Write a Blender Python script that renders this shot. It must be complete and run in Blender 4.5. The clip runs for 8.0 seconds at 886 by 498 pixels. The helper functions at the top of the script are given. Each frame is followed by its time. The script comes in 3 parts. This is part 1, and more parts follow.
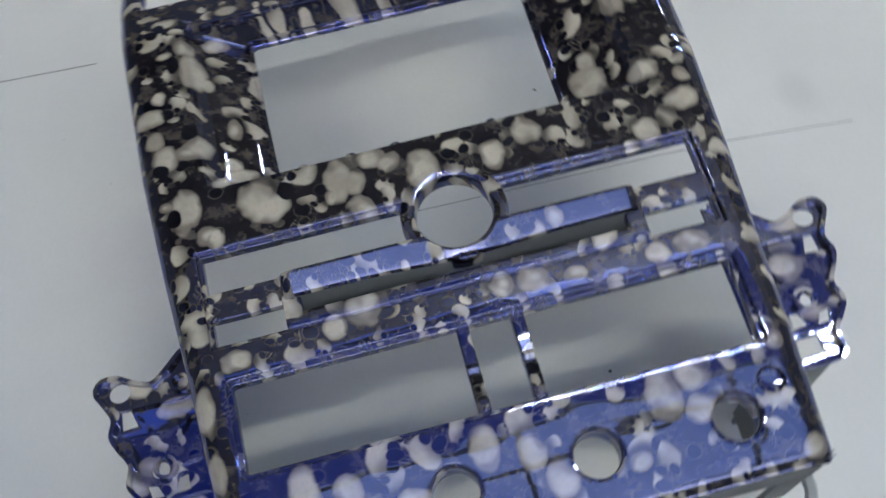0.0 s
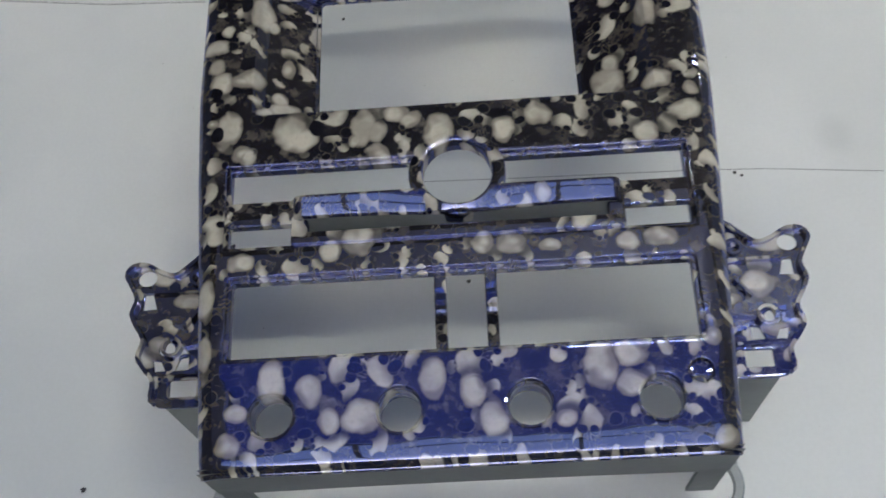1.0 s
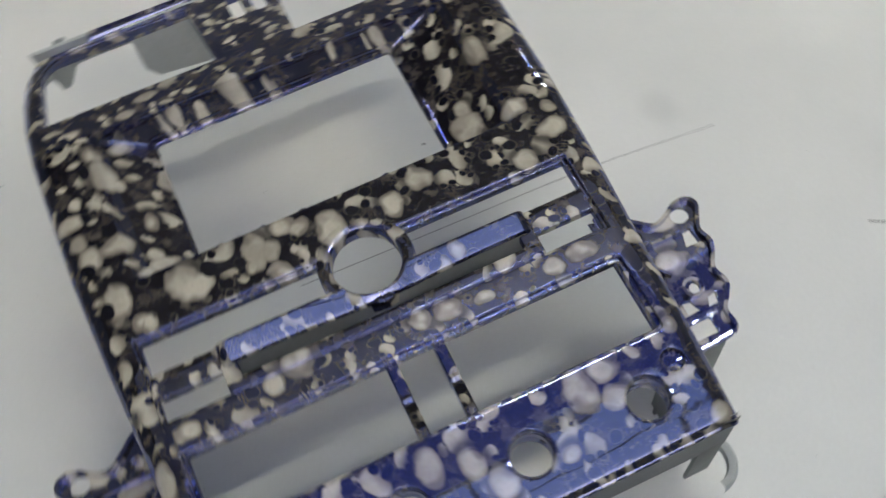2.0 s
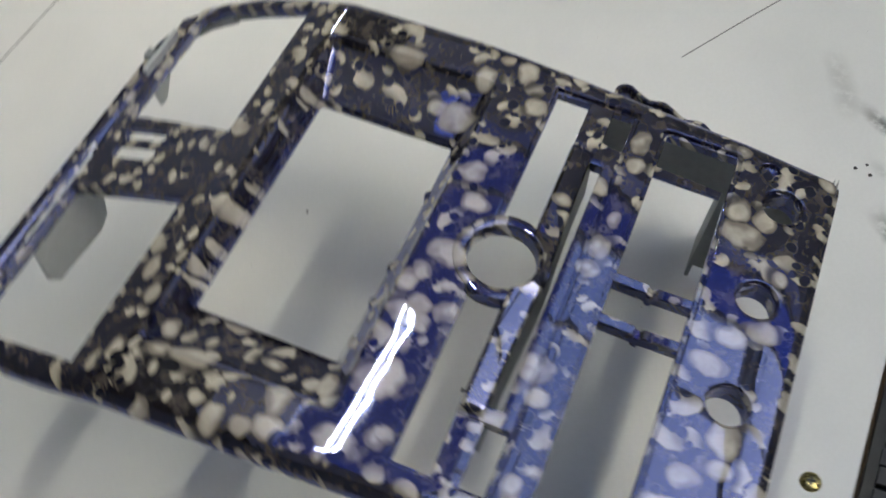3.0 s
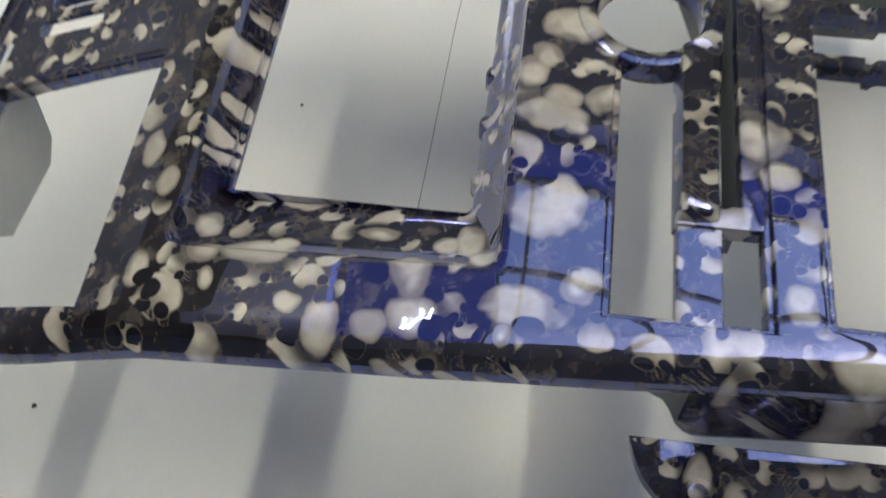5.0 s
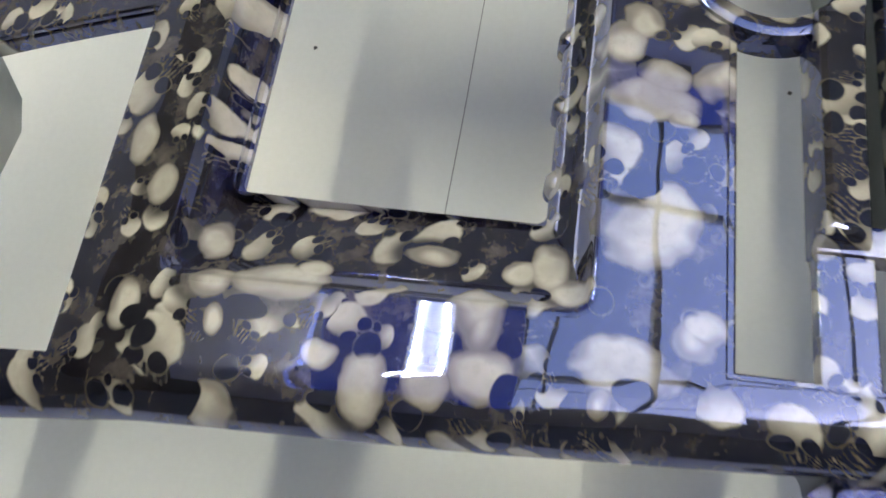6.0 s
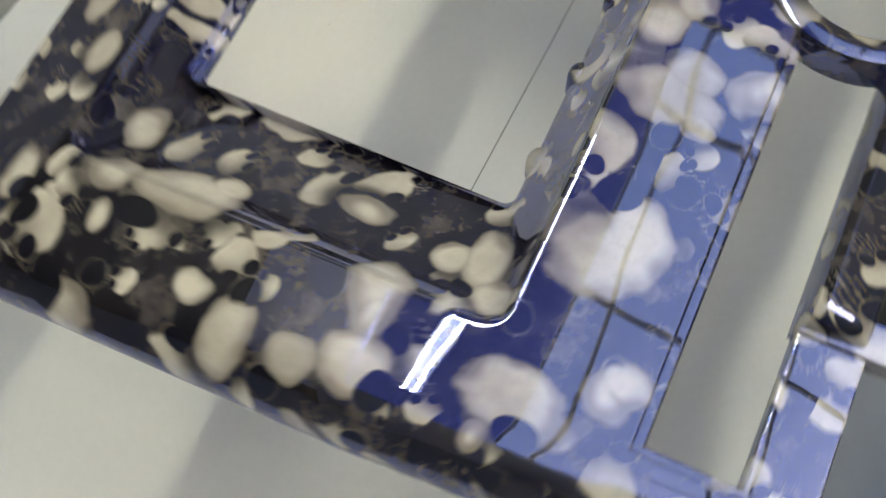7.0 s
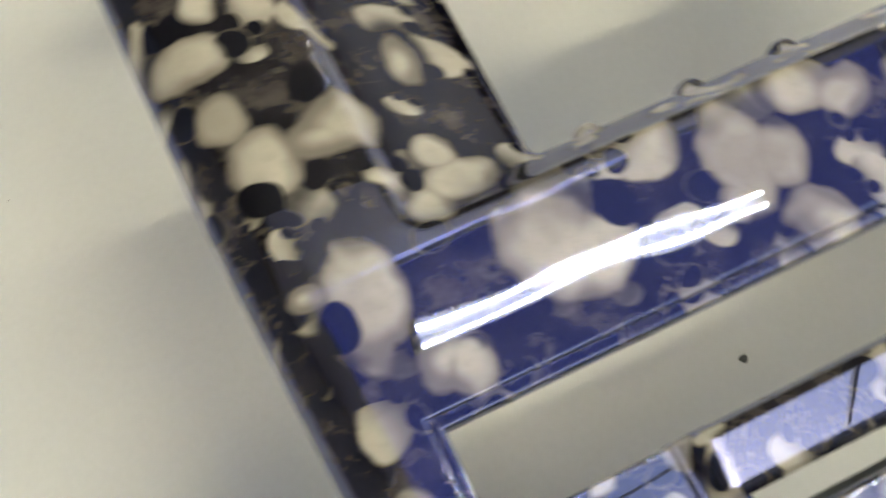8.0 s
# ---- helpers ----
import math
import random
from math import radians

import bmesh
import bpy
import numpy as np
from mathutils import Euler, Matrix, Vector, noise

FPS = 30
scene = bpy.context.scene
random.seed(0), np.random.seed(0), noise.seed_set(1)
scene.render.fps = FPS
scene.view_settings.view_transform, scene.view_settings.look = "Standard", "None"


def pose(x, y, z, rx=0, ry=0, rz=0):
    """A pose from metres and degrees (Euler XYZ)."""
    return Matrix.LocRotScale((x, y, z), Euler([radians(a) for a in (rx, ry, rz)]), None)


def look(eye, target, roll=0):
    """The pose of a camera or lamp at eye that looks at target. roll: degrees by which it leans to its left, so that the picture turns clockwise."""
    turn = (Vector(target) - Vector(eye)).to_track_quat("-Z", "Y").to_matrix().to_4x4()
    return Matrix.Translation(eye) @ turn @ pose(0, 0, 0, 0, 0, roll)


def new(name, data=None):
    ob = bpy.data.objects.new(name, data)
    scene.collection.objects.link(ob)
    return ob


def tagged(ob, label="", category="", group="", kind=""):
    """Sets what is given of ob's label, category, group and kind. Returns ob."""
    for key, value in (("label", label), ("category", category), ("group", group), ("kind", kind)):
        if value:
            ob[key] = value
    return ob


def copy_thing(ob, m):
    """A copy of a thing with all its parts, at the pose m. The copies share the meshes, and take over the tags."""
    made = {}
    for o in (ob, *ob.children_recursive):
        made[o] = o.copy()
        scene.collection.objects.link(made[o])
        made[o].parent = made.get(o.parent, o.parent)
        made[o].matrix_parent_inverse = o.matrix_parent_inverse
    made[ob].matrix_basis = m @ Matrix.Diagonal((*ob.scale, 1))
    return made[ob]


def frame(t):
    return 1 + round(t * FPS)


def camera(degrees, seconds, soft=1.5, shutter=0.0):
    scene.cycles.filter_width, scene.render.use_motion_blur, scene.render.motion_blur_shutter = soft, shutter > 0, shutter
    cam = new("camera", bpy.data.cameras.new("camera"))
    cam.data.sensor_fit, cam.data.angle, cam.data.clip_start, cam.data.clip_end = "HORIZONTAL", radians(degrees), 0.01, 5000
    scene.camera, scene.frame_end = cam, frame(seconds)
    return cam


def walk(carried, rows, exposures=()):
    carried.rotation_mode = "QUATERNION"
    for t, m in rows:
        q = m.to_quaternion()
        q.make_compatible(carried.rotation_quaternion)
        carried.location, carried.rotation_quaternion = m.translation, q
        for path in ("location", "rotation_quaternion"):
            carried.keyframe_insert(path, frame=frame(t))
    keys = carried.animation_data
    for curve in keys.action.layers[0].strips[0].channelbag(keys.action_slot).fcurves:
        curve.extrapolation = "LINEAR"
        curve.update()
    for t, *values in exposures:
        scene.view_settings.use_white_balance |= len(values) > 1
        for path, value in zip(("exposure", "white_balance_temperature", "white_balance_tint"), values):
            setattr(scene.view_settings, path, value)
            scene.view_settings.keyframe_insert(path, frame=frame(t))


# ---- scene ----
cam = camera(46.0, 8.0, 1.6, 0.5)
PATH = [
    (0, (-0.0370, -0.2740, 0.5890), (0.0800, 0.7780, -1.1080), -10.40),
    (0.3, (-0.0083, -0.2805, 0.6060), (-0.0115, 0.7794, -1.0904), -8.52),
    (0.5, (0.0005, -0.3015, 0.6120), (-0.0735, 0.7520, -1.0880), -9.00),
    (0.6, (0.0034, -0.3080, 0.6130), (-0.1090, 0.7008, -1.1118), -10.24),
    (1, (0.0200, -0.3380, 0.6190), (-0.0790, 0.7550, -1.0530), -9.20),
    (1.5, (0.0340, -0.3610, 0.6210), (-0.0440, 0.7950, -1.0100), -10.90),
    (1.7, (0.0178, -0.3532, 0.6229), (0.0474, 0.8216, -0.9960), -12.63),
    (2.8, (-0.2568, -0.1328, 0.6101), (0.6786, 0.4274, -1.0610), -4.27),
    (3, (-0.2860, -0.1040, 0.6190), (0.7410, 0.4120, -1.0180), -7.10),
    (3.5, (-0.2920, -0.0680, 0.5900), (0.8580, 0.3570, -0.9910), -13.80),
    (4, (-0.2930, -0.0320, 0.5490), (0.8550, 0.3110, -1.0520), -14.00),
    (4.5, (-0.3030, -0.0010, 0.5040), (0.8510, 0.3390, -1.0940), -15.20),
    (4.6, (-0.2995, 0.0011, 0.4888), (0.8416, 0.3552, -1.1158), -15.05),
    (5.8, (-0.2240, 0.0450, 0.4130), (0.6730, 0.3460, -1.3490), -14.30),
    (6, (-0.2120, 0.0470, 0.4040), (0.6790, 0.3820, -1.3550), -16.20),
    (6.5, (-0.1860, 0.0460, 0.3870), (0.6050, 0.4270, -1.4100), -18.70),
    (6.8, (-0.1912, 0.0230, 0.3842), (0.5924, 0.5070, -1.3898), -16.68),
    (7, (-0.1690, 0.0090, 0.3720), (0.4680, 0.5810, -1.4360), -19.90),
    (7.2, (-0.1456, -0.0032, 0.3484), (0.3922, 0.6376, -1.4676), -18.08),
    (7.4, (-0.1272, -0.0164, 0.3418), (0.3504, 0.6672, -1.4772), -14.96),
    (7.5, (-0.1250, -0.0240, 0.3440), (0.3100, 0.7110, -1.4650), -15.70),
    (7.6, (-0.1216, -0.0278, 0.3464), (0.2596, 0.7350, -1.4626), -15.40),
    (7.8, (-0.1238, -0.0314, 0.3462), (0.2068, 0.7550, -1.4618), -10.30),
    (8, (-0.1410, -0.0280, 0.3450), (0.2150, 0.7680, -1.4540), -3.50),
]
walk(cam, [(t, look(eye, target, roll)) for t, eye, target, roll in PATH],
     [(0, 1.68, 5880, 3), (1.5, 1.72, 6250, 3), (3, 1.71, 6500, 2), (4.5, 1.90, 6620, 2), (6.5, 2.34, 6800, -2), (7.2, 2.14, 7120, -2), (7.6, 1.88, 7500, -2), (8, 2.25, 7600, -3)])

# ---------------------------------------------------------------- world and light
PANEL = pose(0.0016, 0.0009, 0.1657, 7.58, 0.83, -1.26)   # the panel leans: its vent end stands higher

world = bpy.data.worlds.new("world")
scene.world = world
world.use_nodes = True
wn = world.node_tree
sky = wn.nodes.new("ShaderNodeTexSky")
sky.sky_type = "NISHITA"
sky.sun_disc = False
sky.dust_density, sky.ozone_density = 4.0, 1.0
sky.sun_elevation, sky.sun_rotation = radians(40), radians(186)
wn.links.new(sky.outputs[0], wn.nodes["Background"].inputs[0])
wn.nodes["Background"].inputs[1].default_value = 0.15
sun = new("sun", bpy.data.lights.new("sun", "SUN"))
sun.data.energy, sun.data.angle, sun.data.color = 4.0, radians(0.5), (1.0, 0.95, 0.88)
sun.matrix_world = look((0.0, -6.0, 5.0), (0.6, 0.0, 0.0))


# ---------------------------------------------------------------- materials
class Nodes:
    def __init__(self, name):
        self.mat = bpy.data.materials.new(name)
        self.mat.use_nodes = True
        self.tree = self.mat.node_tree
        self.bsdf = self.tree.nodes["Principled BSDF"]
        self.out = self.tree.nodes["Material Output"]

    def add(self, kind, **given):
        node = self.tree.nodes.new("ShaderNode" + kind)
        for key, value in given.items():
            setattr(node, key, value)
        return node

    def put(self, value, socket):
        if isinstance(value, bpy.types.NodeSocket):
            self.tree.links.new(value, socket)
        else:
            socket.default_value = value

    def math(self, op, a, b=0.0, clamp=False):
        node = self.add("Math", operation=op, use_clamp=clamp)
        self.put(a, node.inputs[0])
        self.put(b, node.inputs[1])
        return node.outputs[0]

    def vec(self, op, a, b=(0, 0, 0)):
        node = self.add("VectorMath", operation=op)
        self.put(a, node.inputs[0])
        self.put(b, node.inputs[1])
        return node.outputs[1] if op in ("LENGTH", "DOT_PRODUCT", "DISTANCE") else node.outputs[0]

    def coords(self):
        return self.add("TexCoord").outputs["Object"]

    def noise(self, at, scale, detail=3.0, rough=0.5):
        node = self.add("TexNoise")
        self.put(at, node.inputs["Vector"])
        node.inputs["Scale"].default_value = scale
        node.inputs["Detail"].default_value = detail
        node.inputs["Roughness"].default_value = rough
        return node.outputs[0]

    def cells(self, at, scale, feature="F1"):
        node = self.add("TexVoronoi", feature=feature)
        self.put(at, node.inputs["Vector"])
        node.inputs["Scale"].default_value = scale
        return node

    def ramp(self, value, low, high, to_low=0.0, to_high=1.0):
        node = self.add("MapRange", interpolation_type="SMOOTHSTEP")
        self.put(value, node.inputs[0])
        for n, v in enumerate((low, high, to_low, to_high)):
            node.inputs[n + 1].default_value = v
        return node.outputs[0]

    def mix(self, fac, a, b):
        node = self.add("Mix", data_type="RGBA")
        self.put(fac, node.inputs[0])
        self.put(a if isinstance(a, bpy.types.NodeSocket) else (*a, 1), node.inputs[6])
        self.put(b if isinstance(b, bpy.types.NodeSocket) else (*b, 1), node.inputs[7])
        return node.outputs[2]

    def bump(self, height, strength, distance):
        node = self.add("Bump")
        node.inputs["Strength"].default_value = strength
        node.inputs["Distance"].default_value = distance
        self.put(height, node.inputs["Height"])
        return node.outputs[0]

    def set(self, **given):
        for key, value in given.items():
            self.put(value, self.bsdf.inputs[key.replace("_", " ").title().replace("Ior", "IOR")])
        return self.mat


# Where the print's large ivory shapes and dark discs lie on the face: middle and half widths, in millimetres.
BY_SCREEN = [
    (-137.9, 101.7, 8.0, 6.2), (-136.6, 87.9, 5.1, 5.9), (-120.6, 75.7, 8.9, 5.8), (-136.6, 47.5, 4.1, 3.5),
    (-106.4, 55.3, 5.6, 5.1), (-99.7, 67.6, 4.7, 4.5), (-86.1, 33.1, 10.9, 9.2), (-124.9, 43.1, 6.3, 13.0),
    (-115.0, 22.8, 5.3, 5.9), (-42.3, 35.0, 6.2, 8.1), (-41.5, 20.3, 7.3, 7.8), (-23.1, 42.2, 7.3, 6.2),
    (-112.8, 129.0, 5.8, 11.7), (-114.4, 143.8, 5.9, 6.7), (-105.1, 120.5, 3.6, 5.4), (-97.9, 148.8, 7.7, 5.1),
    (-89.1, 163.9, 6.8, 4.1), (-122.2, 164.7, 7.6, 4.4), (-145.0, 137.7, 5.4, 6.3), (-125.1, 140.5, 4.8, 3.0),
    (-131.3, 113.2, 3.8, 4.4), (-55.2, 31.0, 4.2, 4.3), (-73.1, 172.9, 8.2, 4.2)]
DISCS = [
    (-135.6, 68.9, 3.9, 3.9), (-143.7, 144.4, 4.3, 4.4), (-138.7, 110.1, 4.4, 2.7), (-121.4, 133.2, 3.5, 5.3),
    (-126.4, 161.2, 3.2, 3.8), (-107.0, 62.4, 2.6, 2.6), (-76.5, 40.3, 4.3, 5.3), (-132.8, 39.9, 3.5, 5.1),
    (-118.7, 87.2, 4.4, 3.7), (-104.1, 98.5, 1.9, 3.1)]
BY_KNOBS = [
    (-14.9, -111.0, 7.4, 13.1), (-96.3, -106.9, 7.5, 12.6), (68.1, -109.2, 7.9, 13.4), (-76.9, -114.4, 7.1, 8.3),
    (-67.9, -128.8, 6.2, 7.5), (-50.5, -127.6, 11.3, 8.6), (4.1, -117.8, 7.1, 8.8), (14.5, -131.4, 7.3, 8.6),
    (83.1, -118.2, 8.3, 7.6), (82.6, -102.5, 9.0, 7.2), (49.7, -132.2, 5.5, 5.1), (-114.1, -123.7, 5.7, 5.3),
    (-118.1, -139.3, 7.3, 7.4), (124.8, -95.7, 5.1, 5.8), (126.3, -145.8, 7.0, 6.2), (13.9, -37.1, 6.6, 7.3),
    (28.6, -37.3, 9.6, 7.3), (48.1, -40.8, 6.0, 4.3), (-52.4, -31.7, 10.3, 9.4), (-66.9, -36.6, 6.7, 6.7),
    (88.8, -41.8, 5.9, 5.9), (106.3, -39.1, 10.1, 6.6), (-115.2, -41.5, 7.3, 6.0), (67.0, -25.8, 6.6, 6.8)]
BY_SLOT = [
    (-91.7, 38.7, 9.7, 11.2), (-50.1, 38.3, 8.0, 12.0), (-30.8, 47.2, 8.4, 6.8), (-8.8, 32.7, 9.5, 11.8),
    (47.1, 40.3, 8.3, 9.0), (27.5, 31.1, 7.0, 10.3), (105.5, 24.7, 6.9, 7.3), (128.0, 37.0, 9.4, 6.7),
    (-128.2, 40.3, 6.5, 12.8), (-117.6, 77.3, 9.3, 7.9), (-132.4, 75.1, 7.3, 7.9), (-111.3, 125.9, 7.6, 11.1),
    (-96.6, 91.4, 4.1, 7.3), (-97.2, 59.9, 8.5, 5.4), (89.4, 66.1, 9.0, 13.2), (115.8, 58.6, 8.3, 7.7),
    (114.6, 108.5, 7.2, 12.4), (93.0, 79.6, 5.9, 5.5), (133.4, 51.3, 5.7, 4.5), (46.5, -10.1, 4.9, 6.2),
    (-133.7, -60.7, 6.0, 12.3), (-132.7, -89.9, 4.7, 10.5), (-118.4, 25.6, 5.8, 6.6)]

# On the ears: not measured; ivory print and the ears' pale reflection together.
BY_EARS = [(168, -44, 12, 9), (178, -18, 11, 6), (150, -52, 9, 5), (172, -72, 8, 5), (-160, -34, 11, 5), (-158, -88, 9, 7), (-148, -22, 9, 5), (-178, -20, 8, 6), (-176, -62, 8, 6)]


def film_print(name):
    """Dipped film under clear lacquer: ivory round shapes and dark discs on smoky black, with a blue pearl in the lacquer."""
    n = Nodes(name)
    at = n.coords()

    def bent(scale, reach):
        wave = n.add("TexNoise")
        n.put(at, wave.inputs["Vector"])
        wave.inputs["Scale"].default_value = scale
        step = n.vec("SCALE", n.vec("SUBTRACT", wave.outputs[1], (0.5, 0.5, 0.5)))
        step.node.inputs["Scale"].default_value = reach
        return n.vec("ADD", at, step)

    def least(shapes, where):
        """Distance to the nearest of the shapes, 1 at its rim."""
        low = None
        for x, y, w, h in shapes:
            off = n.vec("MULTIPLY", n.vec("SUBTRACT", where, (x / 1000, y / 1000, 0)), (1000 / w, 1000 / h, 0))
            far = n.vec("LENGTH", off)
            low = far if low is None else n.math("MINIMUM", low, far)
        return low

    loose, tight = bent(110, 0.009), bent(60, 0.005)
    mist, grain = n.noise(at, 95, 6, 0.62), n.noise(at, 420, 4, 0.6)
    base = n.mix(n.ramp(mist, 0.42, 0.74), (0.005, 0.004, 0.006), (0.105, 0.09, 0.085))
    streak = n.ramp(n.noise(n.vec("MULTIPLY", loose, (1.0, 2.2, 1.0)), 170, 5, 0.7), 0.56, 0.68)
    base = n.mix(n.math("MULTIPLY", streak, 0.38), base, (0.26, 0.235, 0.20))
    bone = n.mix(n.ramp(n.noise(at, 48, 3), 0.35, 0.68), (0.74, 0.695, 0.575), (0.47, 0.43, 0.35))
    bone = n.mix(n.math("MULTIPLY", n.ramp(grain, 0.45, 0.75), 0.22), bone, (0.32, 0.29, 0.23))
    # where the film wraps down a wall it runs on sideways
    wrap = n.vec("DOT_PRODUCT", tight, (0.0, 0.0, 1.0))
    lay = n.add("CombineXYZ")
    n.put(n.math("ADD", n.vec("DOT_PRODUCT", tight, (1.0, 0.0, 0.0)), n.math("MULTIPLY", wrap, 0.2)), lay.inputs[0])
    n.put(n.math("ADD", n.vec("DOT_PRODUCT", tight, (0.0, 1.0, 0.0)), n.math("MULTIPLY", wrap, -0.9)), lay.inputs[1])
    lay = lay.outputs[0]

    def motif(under, scale, size, shift, share):
        """A scatter of round ivory shapes, each turned its own way, with dark discs and a streaked foot at one end."""
        where = n.vec("ADD", lay, (*shift, 0.0))
        cell = n.add("TexVoronoi", voronoi_dimensions="2D")
        n.put(where, cell.inputs["Vector"])
        cell.inputs["Scale"].default_value = scale
        cell.inputs["Randomness"].default_value = 0.85
        dice = n.add("SeparateColor")
        n.tree.links.new(cell.outputs["Color"], dice.inputs[0])
        turn = n.add("VectorRotate", rotation_type="Z_AXIS")
        n.put(n.vec("SUBTRACT", where, cell.outputs["Position"]), turn.inputs["Vector"])
        n.put(n.math("MULTIPLY", dice.outputs[0], 6.283), turn.inputs["Angle"])
        grow = n.vec("SCALE", turn.outputs[0])
        n.put(n.math("DIVIDE", 1.0 / size, n.ramp(dice.outputs[1], 0.0, 1.0, 0.78, 1.2)), grow.node.inputs["Scale"])
        here = n.math("LESS_THAN", dice.outputs[2], share)

        def oval(x, y, w, h):
            return n.vec("LENGTH", n.vec("MULTIPLY", n.vec("SUBTRACT", grow, (x, y, 0.0)), (1 / w, 1 / h, 0.0)))

        low = n.vec("DOT_PRODUCT", grow, (0.45, 1.0, 0.0))
        bite = n.math("MULTIPLY", n.math("SUBTRACT", mist, 0.5), 0.5)
        foot = n.math("MULTIPLY", n.ramp(n.math("ADD", oval(0.0, -0.95, 0.62, 0.62), bite), 1.1, 0.7), here)
        teeth = n.math("ADD", n.math("MULTIPLY", n.math("SINE", n.math("MULTIPLY", n.vec("DOT_PRODUCT", grow, (1.0, 0.12, 0.0)), 26.0)), 0.10), n.noise(where, scale * 9, 3, 0.65))
        out = n.mix(foot, under, n.mix(n.ramp(teeth, 0.40, 0.85), (0.010, 0.008, 0.010), (0.24, 0.21, 0.18)))
        dome = n.math("MULTIPLY", n.ramp(n.math("ADD", n.math("ADD", oval(0.0, 0.18, 1.0, 0.84), bite), n.ramp(low, 0.1, -0.8, 0.0, 0.25)), 1.07, 0.86), here)
        shade = n.mix(n.ramp(low, 0.5, -0.6), bone, (0.20, 0.18, 0.15))
        out = n.mix(dome, out, shade)
        for x, w in ((-0.45, 0.36), (0.42, 0.33)):
            d = oval(x, -0.42, w, 0.30)
            out = n.mix(n.math("MULTIPLY", n.ramp(d, 1.32, 1.12), n.math("MULTIPLY", here, 0.3)), out, (0.28, 0.25, 0.20))
            out = n.mix(n.math("MULTIPLY", n.ramp(d, 1.08, 0.94), here), out, (0.006, 0.005, 0.009))
        return out

    base = motif(base, 92, 0.0042, (0.011, 0.031), 0.36)
    base = motif(base, 64, 0.0056, (0.203, 0.117), 0.36)
    base = motif(base, 45, 0.0076, (0.007, 0.052), 0.34)
    far = n.math("MINIMUM", least(BY_SCREEN, tight), n.math("MINIMUM", least(BY_KNOBS, tight), n.math("MINIMUM", least(BY_SLOT, tight), least(BY_EARS, tight))))
    clear = n.ramp(far, 1.9, 1.15)
    base = n.mix(n.math("MULTIPLY", clear, 0.85), base, n.mix(n.ramp(mist, 0.48, 0.75), (0.006, 0.005, 0.007), (0.16, 0.14, 0.12)))
    fade = n.math("MULTIPLY", n.ramp(n.noise(at, 70, 1), 0.42, 0.66), 0.55)
    rim = n.mix(n.ramp(n.math("ADD", far, fade), 0.55, 1.15), bone, (0.27, 0.24, 0.20))
    base = n.mix(n.ramp(n.math("ADD", n.math("ADD", far, n.math("MULTIPLY", fade, 0.4)), n.math("MULTIPLY", mist, 0.5)), 1.36, 1.14), base, rim)
    # dark discs
    disc = n.cells(n.vec("ADD", n.vec("MULTIPLY", tight, (0.95, 1.1, 1.0)), (0.31, 0.17, 0.05)), 84)
    tint = n.add("SeparateColor")
    n.tree.links.new(disc.outputs["Color"], tint.inputs[0])
    picked = n.math("MULTIPLY", n.math("GREATER_THAN", tint.outputs[1], 0.55), n.ramp(far, 0.7, 1.0))
    hoop = n.math("MULTIPLY", n.ramp(disc.outputs["Distance"], 0.37, 0.33), picked)
    base = n.mix(n.math("MULTIPLY", hoop, n.math("MULTIPLY", mist, 0.4)), base, (0.3, 0.27, 0.22))
    round_dark = n.math("MULTIPLY", n.ramp(disc.outputs["Distance"], 0.33, 0.27), picked)
    placed = n.ramp(least(DISCS, tight), 1.08, 0.94)
    base = n.mix(n.math("MAXIMUM", round_dark, placed), base, (0.006, 0.006, 0.009))
    # lacquer with slight runs
    flow = n.bump(n.noise(n.vec("MULTIPLY", at, (0.6, 1.0, 1.0)), 24, 2), 0.07, 0.004)
    n.put(base, n.bsdf.inputs["Base Color"])
    n.set(roughness=0.5, coat_weight=1.0, coat_roughness=0.006, coat_ior=1.5, specular_ior_level=0.2)
    n.put(flow, n.bsdf.inputs["Coat Normal"])
    pearl = n.add("BsdfAnisotropic")
    pearl.inputs["Color"].default_value = (0.10, 0.17, 0.82, 1)
    pearl.inputs["Roughness"].default_value = 0.016
    n.put(flow, pearl.inputs["Normal"])
    both = n.add("MixShader")
    both.inputs[0].default_value = 0.27
    n.tree.links.new(n.bsdf.outputs[0], both.inputs[1])
    n.tree.links.new(pearl.outputs[0], both.inputs[2])
    n.tree.links.new(both.outputs[0], n.out.inputs[0])
    return n.mat


def plain(name, color, rough, metal=0.0, vary=0.25, scale=60, relief=0.15, depth=0.001):
    n = Nodes(name)
    at = n.coords()
    wide, fine = n.noise(at, scale * 0.2, 3), n.noise(at, scale * 2.5, 4)
    both = n.math("ADD", n.math("MULTIPLY", wide, 0.6), n.math("MULTIPLY", fine, 0.4))
    dark = tuple(c * (1 - vary) for c in color)
    n.put(n.mix(n.ramp(both, 0.3, 0.7), dark, color), n.bsdf.inputs["Base Color"])
    n.put(n.ramp(fine, 0.3, 0.7, max(0.02, rough - 0.08), min(1, rough + 0.08)), n.bsdf.inputs["Roughness"])
    n.put(n.bump(fine, relief, depth), n.bsdf.inputs["Normal"])
    return n.set(metallic=metal)


